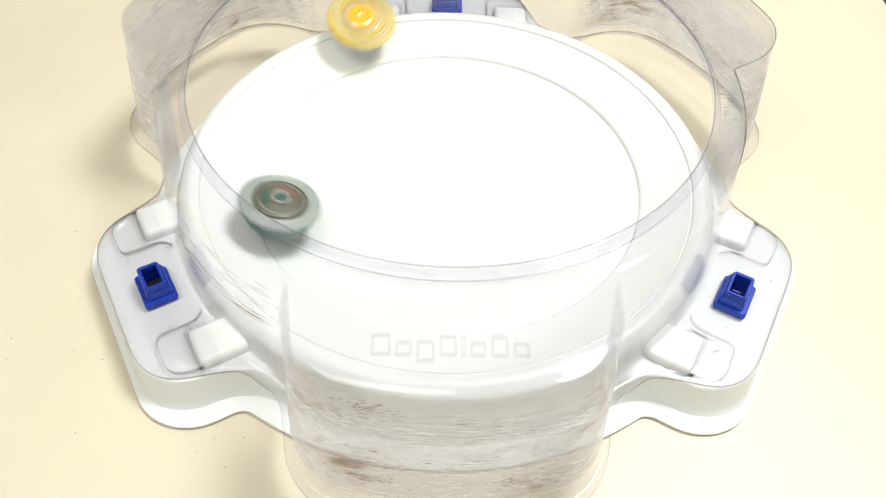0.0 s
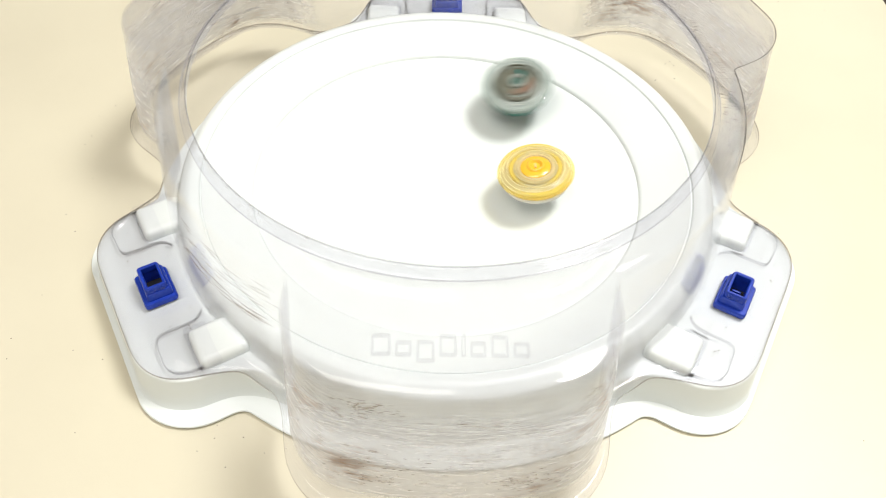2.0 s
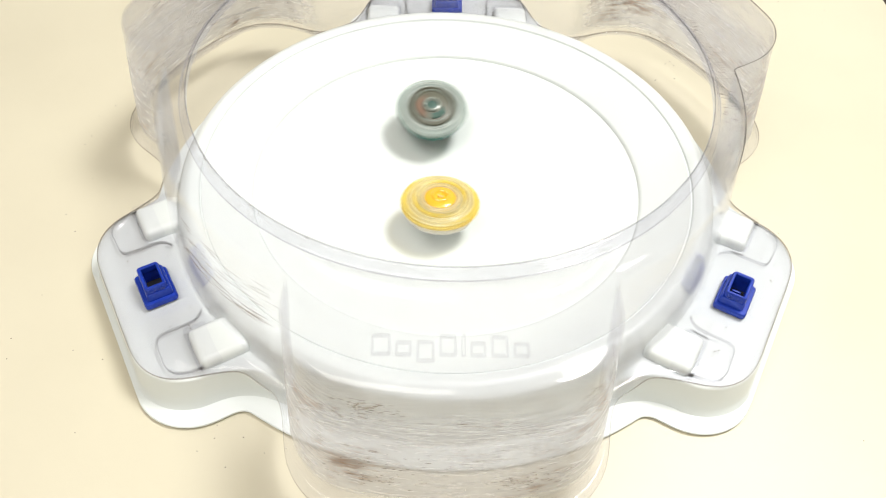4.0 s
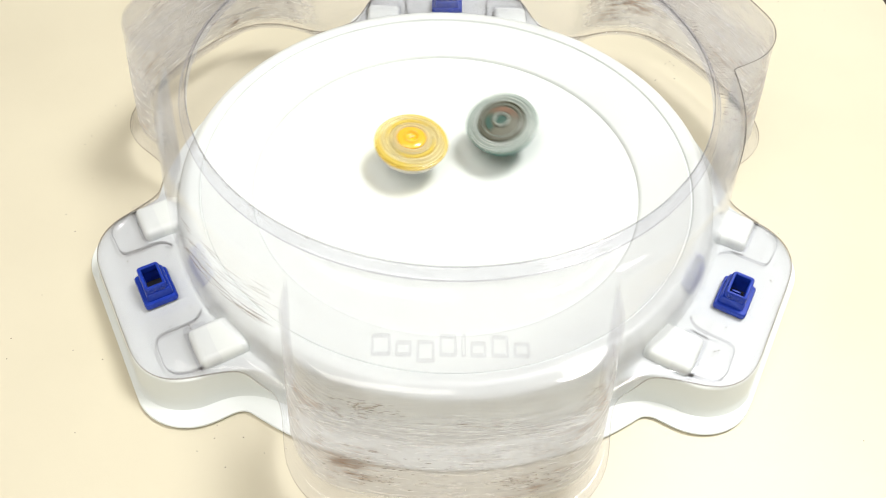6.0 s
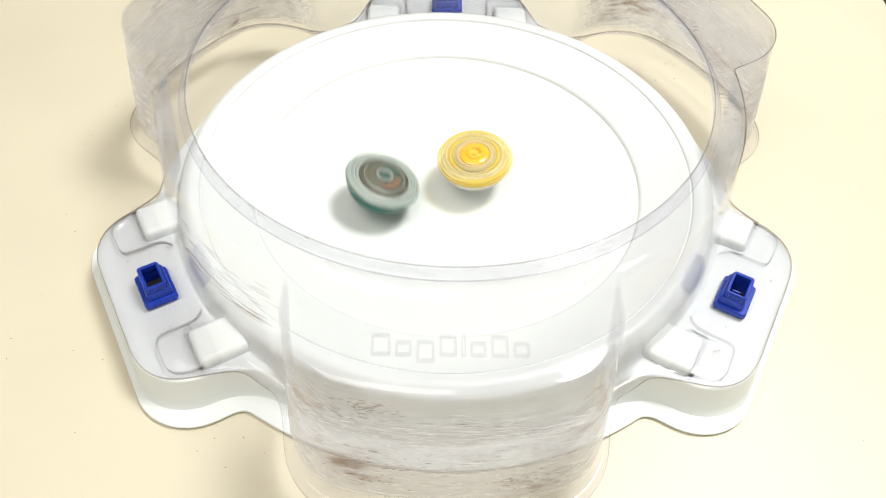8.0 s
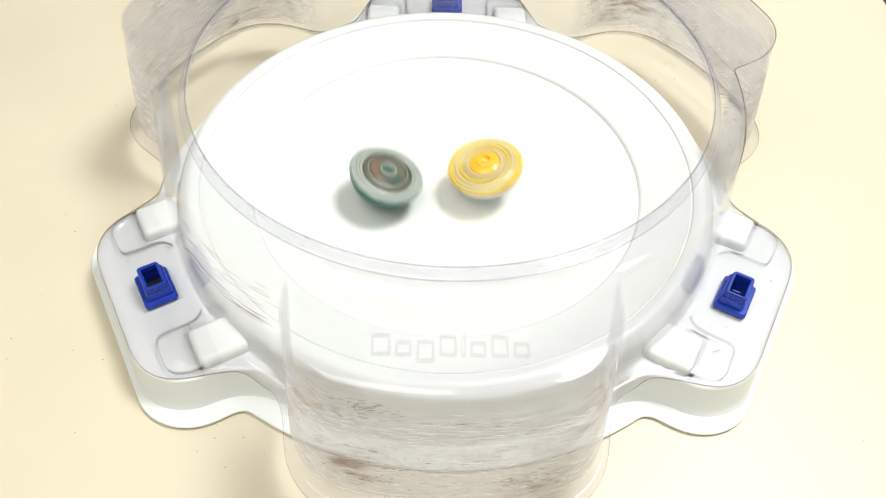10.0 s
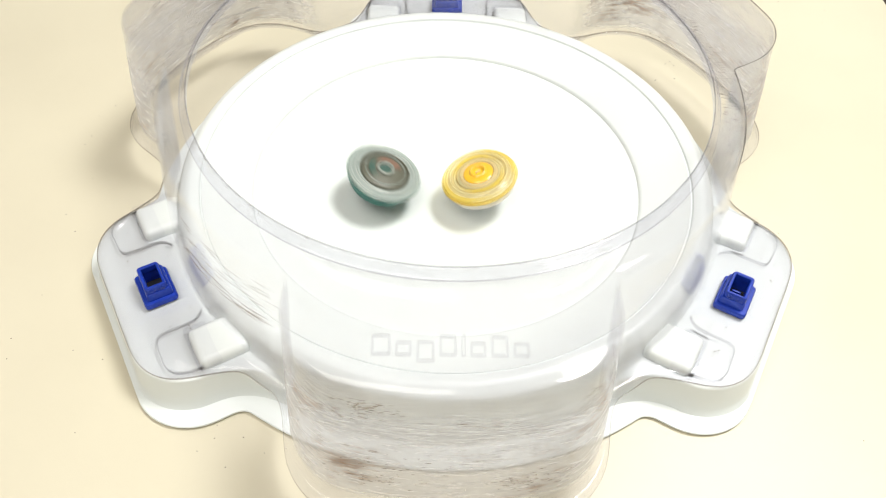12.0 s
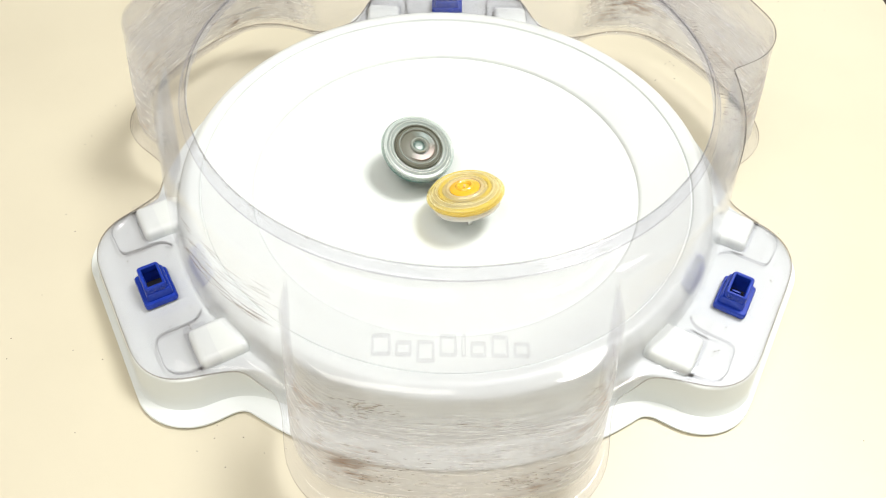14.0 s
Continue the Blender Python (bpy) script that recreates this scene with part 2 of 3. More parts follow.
def plan(axes, circle, reach, half, corner, blend, bowed=False):
    """Radius by angle of a circle joined softly to three round-cornered arms."""
    def inside(x, y):
        d = math.hypot(x, y) - circle
        for a in axes:
            c, s = math.cos(radians(a)), math.sin(radians(a))
            u, v = x * c + y * s, abs(-x * s + y * c)
            qx, qy = abs(u - reach / 2) - (reach / 2 - corner), v - (half - corner)
            if bowed:
                qx = math.hypot(x, y) - reach + corner if u > 0 else 1.0
            e = math.hypot(max(qx, 0), max(qy, 0)) + min(max(qx, qy), 0) - corner
            h = max(blend - abs(d - e), 0) / blend
            d = min(d, e) - h * h * blend / 4
        return d
    out = []
    for k in range(STEPS):
        a = 2 * math.pi * k / STEPS
        lo, hi = 0.1, 0.3
        for _ in range(28):
            mid = (lo + hi) / 2
            if inside(mid * math.cos(a), mid * math.sin(a)) < 0:
                lo = mid
            else:
                hi = mid
        out.append(lo)
    return out


def ring(radii, z):
    zs = z if isinstance(z, list) else [z] * STEPS
    return [(r * math.cos(2 * math.pi * k / STEPS), r * math.sin(2 * math.pi * k / STEPS), zs[k]) for k, r in enumerate(radii)]


def off(radii, d):
    return [r + d for r in radii]


def from_axis(k, axes):
    a = 360 * k / STEPS
    return min(abs((a - b + 180) % 360 - 180) for b in axes)


def step(x, a, b):
    s = min(max((x - a) / (b - a), 0), 1)
    return s * s * (3 - 2 * s)


DECK = 0.0236


def floor_height(r):
    return 0.006 + 0.019 * min(r / 0.127, 1) ** 2 + max(0.0, r - 0.127) * 0.36


def build_room():
    def wall(name, *b):
        return tagged(part(name, box(*b), PAINT, smooth=0), "plain off-white painted wall", "wall", kind="structure")
    wall("wall_north", -2.2, 2.4, 2.2, 2.3, -0.75, 1.88)
    wall("wall_south", -2.2, 2.4, -2.0, -1.9, -0.75, 1.88)
    wall("wall_east", 2.4, 2.5, -2.0, 2.3, -0.75, 1.88)
    wall("wall_west", -2.3, -2.2, -2.0, 2.3, -0.75, 1.88)
    tagged(part("floor", box(-2.3, 2.5, -2.0, 2.3, -0.85, -0.75), BOARDS, smooth=0), "dark brown floor under the table", "floor", kind="structure")
    tagged(part("ceiling", box(-2.3, 2.5, -2.0, 2.3, 1.88, 1.98), PAINT, smooth=0), "plain off-white ceiling", "ceiling", kind="structure")
    # both fixtures are out of view; the second only houses the added fill
    for x, y, s in ((0.76, 0.26, 0.30), (-0.55, -0.60, 0.62)):
        light = tagged(new("unseen_panel"), "unseen square white ceiling light panel, switched on", "ceiling light", "ceiling lights")
        light.location = (x, y, 1.88)
        part("frame", rows_mesh([[(sx * w, sy * w, z) for sx, sy in ((-1, -1), (1, -1), (1, 1), (-1, 1))]
                                 for w, z in ((s + 0.02, 0), (s + 0.02, -0.07), (s, -0.07), (s, 0))], True, True), METALWHITE, light, smooth=0)
        part("diffuser", box(-s, s, -s, s, -0.06, -0.055), DIFFUSER, light, "glowing white diffuser", smooth=0)


def build_table():
    table = tagged(new("table"), "cream laminate tabletop on wooden legs", "table")
    part("tabletop", slab(rounded(-0.85, 0.398, -0.6, 0.52, 0.02), -0.03, 0.0), TABLE, table, smooth=0)
    for x in (-0.78, 0.33):
        for y in (-0.53, 0.45):
            part("leg", box(x - 0.025, x + 0.025, y - 0.025, y + 0.025, -0.75, -0.03, 0.004), LEGWOOD, table)


def build_base():
    base = tagged(new("stadium_base"), "white vacuum-formed plastic stadium base with a shallow round bowl", "toy stadium")
    prof = [(0.0, floor_height(0))] + [(0.127 * k / 24, floor_height(0.127 * k / 24)) for k in range(1, 24)]
    prof += [(0.1258, 0.0240), (0.1266, 0.0240), (0.1271, 0.0258), (0.1280, 0.0266), (0.1292, 0.0270)]
    prof += [(r, floor_height(r) + 0.0012) for r in (0.135, 0.142, 0.150, 0.154, 0.1566)]
    prof += [(0.1570, 0.0362), (0.1577, 0.0362), (0.1583, 0.0376), (0.1600, 0.0384), (0.1624, 0.0390), (0.1644, 0.0388), (0.1660, 0.0381)]
    part("bowl", lathe(prof, 180), WHITE, base, "smooth white bowl with two fine ring grooves")
    body = plan(LOBES, 0.1768, 0.2198, 0.068, 0.033, 0.028)
    wall_foot = plan(LOBES, 0.1800, 0.2225, 0.072, 0.033, 0.024)
    flange = plan(LOBES, 0.1955, 0.2262, 0.0835, 0.034, 0.006)
    lobe = [1 - step(from_axis(k, LOBES), 25, 31) for k in range(STEPS)]

    def deck(plain, flat):
        return [plain + (flat - plain) * w for w in lobe]
    rows = [ring([0.1660] * STEPS, 0.0381), ring([0.1684] * STEPS, 0.0367), ring([0.1703] * STEPS, 0.0351), ring([0.1714] * STEPS, 0.0332),
            ring([0.1724] * STEPS, deck(0.0288, 0.0290)), ring([0.1738] * STEPS, deck(0.0232, 0.0252)), ring([0.1752] * STEPS, deck(0.0184, DECK + 0.0002)),
            ring([max(r - 0.010, 0.1755) for r in body], deck(0.0176, DECK)),
            ring(off(body, -0.0012), deck(0.0160, DECK)), ring(off(body, -0.0003), deck(0.0146, DECK - 0.0004)),
            ring(off(body, 0.0002), deck(0.0134, DECK - 0.0014)),
            ring([p + (q - p) * 0.8 for p, q in zip(body, wall_foot)], 0.008), ring(wall_foot, 0.0045), ring(off(wall_foot, 0.0016), 0.0028),
            ring(off(flange, -0.0006), 0.0026), ring(flange, 0.0020), ring(off(flange, -0.0004), 0.0012), ring(off(flange, -0.0028), 0.0010), ring(off(flange, -0.0030), 0.0)]
    part("body", rows_mesh(rows), WHITE, base, "white skirt with three flat lobes and a thin foot flange")
    for a in LOBES:
        for side in (-1, 1):
            y0, y1 = sorted((side * 0.0375, side * 0.0650))
            m = pose(0, 0, 0, 0, 0, a)
            part("stop_block", shift(box(0.1600, 0.1900, y0, y1, DECK - 0.003, DECK + 0.0066, 0.0034, 0.0016, 4), m), WHITE, base)
    return base


def build_cover():
    cover = tagged(new("clear_cover"), "scuffed clear plastic cover with round rim and three pockets", "plastic cover")
    top = plan(POCKETS, 0.1675, 0.2117, 0.0768, 0.030, 0.002, True)
    mid = plan(POCKETS, 0.1722, 0.2175, 0.0790, 0.030, 0.003, True)
    low = plan(POCKETS, 0.1768, 0.2235, 0.0808, 0.030, 0.004, True)
    lip = [0.1525] * STEPS
    wide = [max(a + 0.0094, b) for a, b in zip(low, plan(LOBES, 0.1768, 0.2195, 0.0680, 0.032, 0.020))]
    brim = [sum(wide[(k + d) % STEPS] for d in range(-6, 7)) / 13 for k in range(STEPS)]

    def between(a, b, f):
        return [x + (y - x) * f for x, y in zip(a, b)]

    rows = [ring(lip, 0.1122)]
    for f, z in ((0.3, 0.1120), (0.65, 0.1117), (1.0, 0.1113)):
        rows.append(ring(between(lip, off(top, -0.0055), f), z))
    rows += [ring(off(top, d), z) for d, z in ((-0.0034, 0.1109), (-0.0019, 0.1102), (-0.0008, 0.1092), (-0.0002, 0.1078))]
    rows += [ring(between(top, mid, f), 0.104 + (0.070 - 0.104) * f) for f in (0.1, 0.4, 0.7, 1.0)]
    rows += [ring(between(mid, low, f), 0.070 + (0.0300 - 0.070) * f) for f in (0.33, 0.66, 1.0)]
    lobe = [1 - step(from_axis(k, LOBES), 21, 34) for k in range(STEPS)]

    def dip(flat, down):
        return [down + (flat - down) * w for w in lobe]
    rows += [ring(off(low, 0.0006), dip(0.0268, 0.0255)), ring(off(low, 0.0018), dip(DECK + 0.0016, 0.0230)),
             ring([a + 0.0030 + (b - a - 0.0030) * w * 0.5 for a, b, w in zip(low, brim, lobe)], dip(DECK + 0.0015, 0.0222)),
             ring(brim, dip(DECK + 0.0014, 0.0218))]
    shell = part("shell", rows_mesh(rows), CLEAR, cover, smooth=60)
    thick = shell.modifiers.new("thickness", "SOLIDIFY")
    thick.thickness, thick.offset = 0.0011, -1
    part("rim", lathe([(0.1484, 0.1116), (0.1483, 0.1158), (0.1485, 0.1165), (0.1491, 0.1169), (0.1499, 0.1168), (0.1504, 0.1163),
                       (0.1507, 0.1150), (0.1510, 0.1134), (0.1517, 0.1127), (0.1528, 0.1124), (0.1528, 0.1112), (0.1510, 0.1111)], 240, True), RIM, cover,
         "rounded upright clear rim")
    edge = [ring(off(brim, d), dip(DECK + z, 0.0204 + z)) for d, z in ((-0.0001, 0.0003), (0.0002, 0.0003), (0.0002, 0.0016), (-0.0001, 0.0016))]
    part("cut_edge", rows_mesh(edge, True, True), CUT, cover, "dark cut edge of the sheet", smooth=0)
    for a in LOBES:
        m = pose(0, 0, 0, 0, 0, a - 90)
        for side in (-1, 1):
            line = [(0.0640, 0.1880), (0.0630, 0.1960), (0.0608, 0.2020), (0.0570, 0.2050), (0.0520, 0.2062), (0.0380, 0.2056), (0.0345, 0.2046),
                    (0.0330, 0.2024), (0.0326, 0.1960), (0.0328, 0.1870), (0.0322, 0.1826), (0.0300, 0.1790), (0.0262, 0.1764)]
            pad = [(side * px, py) for px, py in line + [(0.0400, 0.1738), (0.0520, 0.1712), (0.0600, 0.1720)]]
            mx, my = side * 0.048, 0.192
            tiers = [[(mx + (px - mx) * k, my + (py - my) * k, DECK + z) for px, py in pad]
                     for k, z in ((1.0, 0.0015), (0.985, 0.0034), (0.970, 0.0040))]
            bm = rows_mesh(tiers)
            ledge = part("ledge", shift(bm, m), PLATE, cover, "raised clear ledge over the lobe")
            ridge = []
            for n, (px, py) in enumerate(line):
                qx, qy = line[min(n + 1, len(line) - 1)]
                ox, oy = line[max(n - 1, 0)]
                d = Vector((qx - ox, qy - oy)).normalized() * 0.00025
                ridge.append([(side * (px + d.y * e), py - d.x * e, DECK + z) for e, z in ((-1, 0.0018), (1, 0.0018), (1, 0.0042), (-1, 0.0042))])
            part("raised_edge", shift(rows_mesh(ridge), m), MARK, ledge, smooth=30)
            y0, y1 = sorted((side * 0.0362, side * 0.0664))
            bump = box(0.1768, 0.1916, y0, y1, DECK + 0.0018, DECK + 0.0080, 0.0024, 0.0014, 3)
            part("bump", shift(bump, pose(0, 0, 0, 0, 0, a)), PAD, cover)
    # raised marks on the front shelf, plain shapes in place of lettering
    x = -0.0348
    for wide, tall, drop in ((0.0085, 0.0105, 0), (0.0072, 0.0072, 0), (0.0078, 0.0105, 0.0030), (0.0076, 0.0105, 0), (0.0020, 0.0105, 0),
                             (0.0070, 0.0072, 0), (0.0076, 0.0105, 0), (0.0072, 0.0072, 0)):
        y = -0.1918 - drop
        edge = min(0.0013, wide * 0.3)
        mark = rows_mesh([[(px, py, z) for px, py in rounded(x + d, x + wide - d, y + d, y + tall - d, max(min(0.0016, wide * 0.45) - d, 0.00005), 4)]
                          for d, z in ((0, 0.1108), (0.0002, 0.1128), (edge - 0.0002, 0.1128), (edge, 0.1108))], True, True)
        part("raised_bar", mark, MARK, cover)
        x += wide + 0.0018
    # added tube on one stretch only, paints the dark refraction line there
    for a0, a1 in ((-30, 62),):
        tube = []
        for k in range(int(a0 * STEPS / 360), int(a1 * STEPS / 360) + 1):
            a, r = 2 * math.pi * k / STEPS, top[k % STEPS] - 0.0006
            ease = 0.00035 * step(min(k - a0 * 2, a1 * 2 - k), 0, 24) + 0.00005
            tube.append([((r + ease * math.cos(b)) * math.cos(a), (r + ease * math.cos(b)) * math.sin(a), 0.1096 + ease * math.sin(b))
                         for b in (0, 1.257, 2.513, 3.770, 5.027)])
        part("fold", rows_mesh(tube), FOLD_LINE, cover, "dark tube standing in for refraction along the pocket's top fold")
    # added bead, its tint draws the dark line of the rim's inner edge
    bead = [(0.1483 + 0.0004 * math.cos(2 * math.pi * k / 10), 0.1166 + 0.0004 * math.sin(2 * math.pi * k / 10)) for k in range(10)]
    part("rim_bead", lathe(bead, 240, True), RIM_LINE, cover, "thin tinted bead added to draw the rim's edge line")
    rng = random.Random(11)
    bm = bmesh.new()

    def sliver(angle, radius, z, long, wide, turn, upright=False):
        m = pose(0, 0, 0, 0, 0, angle) @ (pose(radius, 0, z, turn, 0, 90) @ pose(0, 0, 0, 90) if upright else pose(radius, 0, z, 0, 0, turn))
        v = [bm.verts.new(m @ Vector(p)) for p in ((-long, 0, 0), (0, -wide, 0), (long, 0, 0), (0, wide, 0), (0, 0, 0.00025))]
        for a, b in ((0, 1), (1, 2), (2, 3), (3, 0)):
            bm.faces.new((v[a], v[b], v[4]))
        bm.faces.new((v[3], v[2], v[1], v[0]))
    for _ in range(46):
        sliver(rng.uniform(-16, 20), rng.uniform(0.1530, 0.1600), 0.1127, rng.uniform(0.0010, 0.0034), rng.uniform(0.00008, 0.00020), rng.uniform(-25, 12))
    for _ in range(60):
        sliver(rng.choice((rng.uniform(190, 245), rng.uniform(-35, 15))), rng.uniform(0.1487, 0.1500), 0.1171, rng.uniform(0.0004, 0.0013), 0.00014, rng.uniform(60, 120))
    for spots, z_low, z_high, thick in ((44, 0.0660, 0.0735, 0.00014), (22, 0.078, 0.098, 0.00010)):
        for _ in range(spots):
            a = rng.uniform(216, 239)
            z = rng.uniform(z_low, z_high) - (a - 228) * 0.0001
            sliver(a, 0.1690 + (0.104 - z) * 0.112 + 0.0008, z, rng.uniform(0.003, 0.011), thick * rng.uniform(0.4, 1.0), rng.uniform(-3, 3), True)
    def skin(angle, z):
        k = int(angle * STEPS / 360) % STEPS
        f = (0.104 - z) / 0.034
        return (top[k] + (mid[k] - top[k]) * f if f < 1 else mid[k] + (low[k] - mid[k]) * (f - 1) * 0.85) + 0.0007

    def rubs(spots, spread, long, thick, slant):
        for centre, z0, wide, tall, count in spots:
            for _ in range(count):
                a, z = rng.gauss(centre, wide), min(max(rng.gauss(z0, tall), 0.030), 0.106)
                sliver(a, skin(a, z), z, rng.uniform(*long), thick * rng.uniform(0.4, 1.0), slant + rng.uniform(-spread, spread), True)
    brown = [(260, 0.1000, 1.8, 0.0024, 60), (259, 0.0925, 4.0, 0.0014, 14), (274, 0.0925, 2.0, 0.0010, 12), (262, 0.047, 4.0, 0.0030, 46),
             (279, 0.046, 2.4, 0.0045, 50), (266, 0.058, 3.0, 0.0030, 20), (262, 0.066, 6.0, 0.0040, 16), (287, 0.101, 1.0, 0.0010, 10)]
    rubs(brown, 9, (0.0006, 0.0028), 0.00036, 0)
    rubs([(127, 0.040, 0.5, 0.010, 40), (139, 0.040, 2.2, 0.008, 60), (42, 0.042, 2.5, 0.010, 80), (48, 0.055, 4.0, 0.010, 26)],
         70, (0.0008, 0.0032), 0.00034, 20)
    pale = bmesh.new()
    dark, bm = bm, pale
    rubs([(262, 0.0850, 8.0, 0.0030, 70), (280, 0.0860, 4.0, 0.0026, 46), (270, 0.062, 9.0, 0.010, 60), (272, 0.0960, 4.0, 0.0030, 14)], 7, (0.0020, 0.0090), 0.00022, 0)
    bm = dark
    tagged(part("pale_scratch", pale, RUBBED, cover, "fine white scratches on the clear plastic", smooth=0), kind="stuff")
    tagged(part("scuff", bm, SCUFF, cover, "fine dark scuffs on the clear plastic", smooth=0), kind="stuff")
    return cover


def build_clip():
    """Blue lock clip: flat foot and hollow socket, its origin on the deck, x outwards."""
    clip = tagged(new("lock_clip"), "glossy dark blue plastic lock clip with hollow socket on white lobe", "clip", "blue lock clips")
    def well(rings):
        return rows_mesh([[(px, py, z) for px, py in rounded(x0, x1, -y, y, c, 4)] for x0, x1, y, c, z in rings], True, True)
    hole = (-0.0046, 0.0038, 0.0070, 0.0006)
    part("foot", well([(*hole, 0.0), (-0.0098, 0.0092, 0.0124, 0.0022, 0.0), (-0.0098, 0.0092, 0.0124, 0.0022, 0.0026),
                       (-0.0092, 0.0086, 0.0118, 0.0018, 0.0034), (*hole, 0.0034)]), BLUE, clip)
    part("shoulder", well([(*hole, 0.0032), (-0.0082, 0.0064, 0.0100, 0.0014, 0.0032), (-0.0080, 0.0063, 0.0098, 0.0014, 0.0080),
                           (-0.0074, 0.0060, 0.0094, 0.0010, 0.0088), (*hole, 0.0088)]), BLUE, clip)
    socket = part("socket", well([(*hole, 0.0080), (-0.0064, 0.0060, 0.0090, 0.0016, 0.0080), (-0.0063, 0.0059, 0.0089, 0.0016, 0.0128),
                                  (-0.0059, 0.0054, 0.0085, 0.0013, 0.0134), (-0.0051, 0.0044, 0.0076, 0.0008, 0.0134), (*hole, 0.0128)]), BLUE, clip)
    part("key", box(-0.0030, 0.0020, 0.0020, 0.0034, 0.0004, 0.0040, 0.0003), BLUE, socket)
    # added black plate, darkens the hole as its depth would
    part("shade_plate", box(-0.0050, 0.0042, -0.0074, 0.0074, 0.0001, 0.0006), SHADE, clip, "black plate standing in for the deep socket's shade")
    for k in range(9):
        across = -0.0076 + 0.0019 * k
        part("rib", box(-0.0066, -0.0054, across - 0.0005, across + 0.0005, 0.0078, 0.0124, 0.0002, segments=1), BLUE, socket)
        if k in (1, 2, 3, 5, 6, 7):
            for py in (-0.0093, 0.0082):
                at = -0.0001 + across * 0.70
                part("rib", box(at - 0.0004, at + 0.0004, py, py + 0.0011, 0.0078, 0.0124, 0.0002, segments=1), BLUE, socket)
    return clip


TALL = 1.09


def top_lathe(name, profile, mat, parent, label="", n=64):
    return part(name, lathe([(r / 1000, z / 1000) for r, z in profile], n), mat, parent, label, 35)


def build_yellow_top():
    top = tagged(new("spinning_top"), "yellow translucent spinning top with amber hub, spinning in the bowl", "spinning top", "spinning tops")
    top_lathe("tip", [(0, 0), (1.0, 0.1), (1.6, 0.7), (2.2, 3.0), (4.2, 4.2), (4.4, 6.4), (0, 6.4)], IVORY, top, "white tip")
    top_lathe("driver", [(0, 5.8), (6.0, 6.0), (8.0, 7.5), (10.5, 11.0), (15.5, 13.4), (18.6, 15.0), (19.0, 17.0), (0, 17.0)], IVORY, top, "white driver")
    top_lathe("forge_disc", [(6, 15.0), (19.4, 15.0), (22.2, 16.2), (23.0, 18.0), (22.4, 20.2), (6, 20.4)], MILK, top, "milky white disc")
    top_lathe("layer_ring", [(12.0, 20.4), (22.0, 20.5), (23.1, 21.2), (23.5, 22.4), (23.1, 23.6), (22.0, 24.6), (20.4, 25.0), (19.4, 25.8), (18.2, 26.0),
                             (17.2, 25.2), (15.2, 25.2), (14.4, 26.2), (13.0, 26.4), (12.0, 25.4)], PALE, top)
    for a in (0, 180):
        part("wing", arc_block(0.0200, 0.0243, 0.0211, 0.0250, a, a + 95, 20), YELLOW, top, "bright yellow wing")
        part("blade", arc_block(0.0146, 0.0172, 0.0242, 0.0266, a + 60, a + 165, 16, 0.0005), YELLOW, top)
        part("ridge", arc_block(0.0174, 0.0182, 0.0250, 0.0262, a + 20, a + 120, 16, 0.0003), PALE, top)
    # added ring, softens the outline in place of spin blur
    top_lathe("blur_edge", [(23.3, 21.4), (24.9, 22.0), (25.3, 22.6), (24.9, 23.2), (23.3, 23.6)], BLUR_Y, top, "see-through ring standing in for the edge's spin blur")
    # fine ridges, their glints put in as pale lemon colour
    for r, z in ((16.2, 25.1), (18.8, 25.9), (21.2, 24.9), (23.2, 24.2)):
        top_lathe("glint_ridge", [(r - 0.35, z - 0.2), (r - 0.15, z + 0.45), (r + 0.15, z + 0.45), (r + 0.35, z - 0.2)], GLINT_Y, top)
    top_lathe("inner_disc", [(4.0, 23.5), (12.8, 24.0), (12.8, 26.2), (11.8, 27.0), (10.6, 27.0), (9.8, 26.2), (4.0, 26.2)], HONEY, top, "smoky honey inner disc")
    hub = top_lathe("hub", [(0, 25.0), (9.6, 25.4), (9.8, 26.6), (8.4, 27.4), (6.0, 27.6), (5.4, 28.4), (4.6, 28.7), (3.8, 28.2), (3.2, 27.2), (1.8, 26.8), (0, 26.9)], AMBER, top, "amber hub")
    part("chip", shift(box(-0.0018, 0.0018, -0.0008, 0.0008, 0.0267, 0.0280, 0.0003), pose(0, 0, 0, 0, 0, 30)), PALE, hub)
    for ob in top.children_recursive:
        ob.data.transform(Matrix.Diagonal((1, 1, TALL, 1)))
    return top


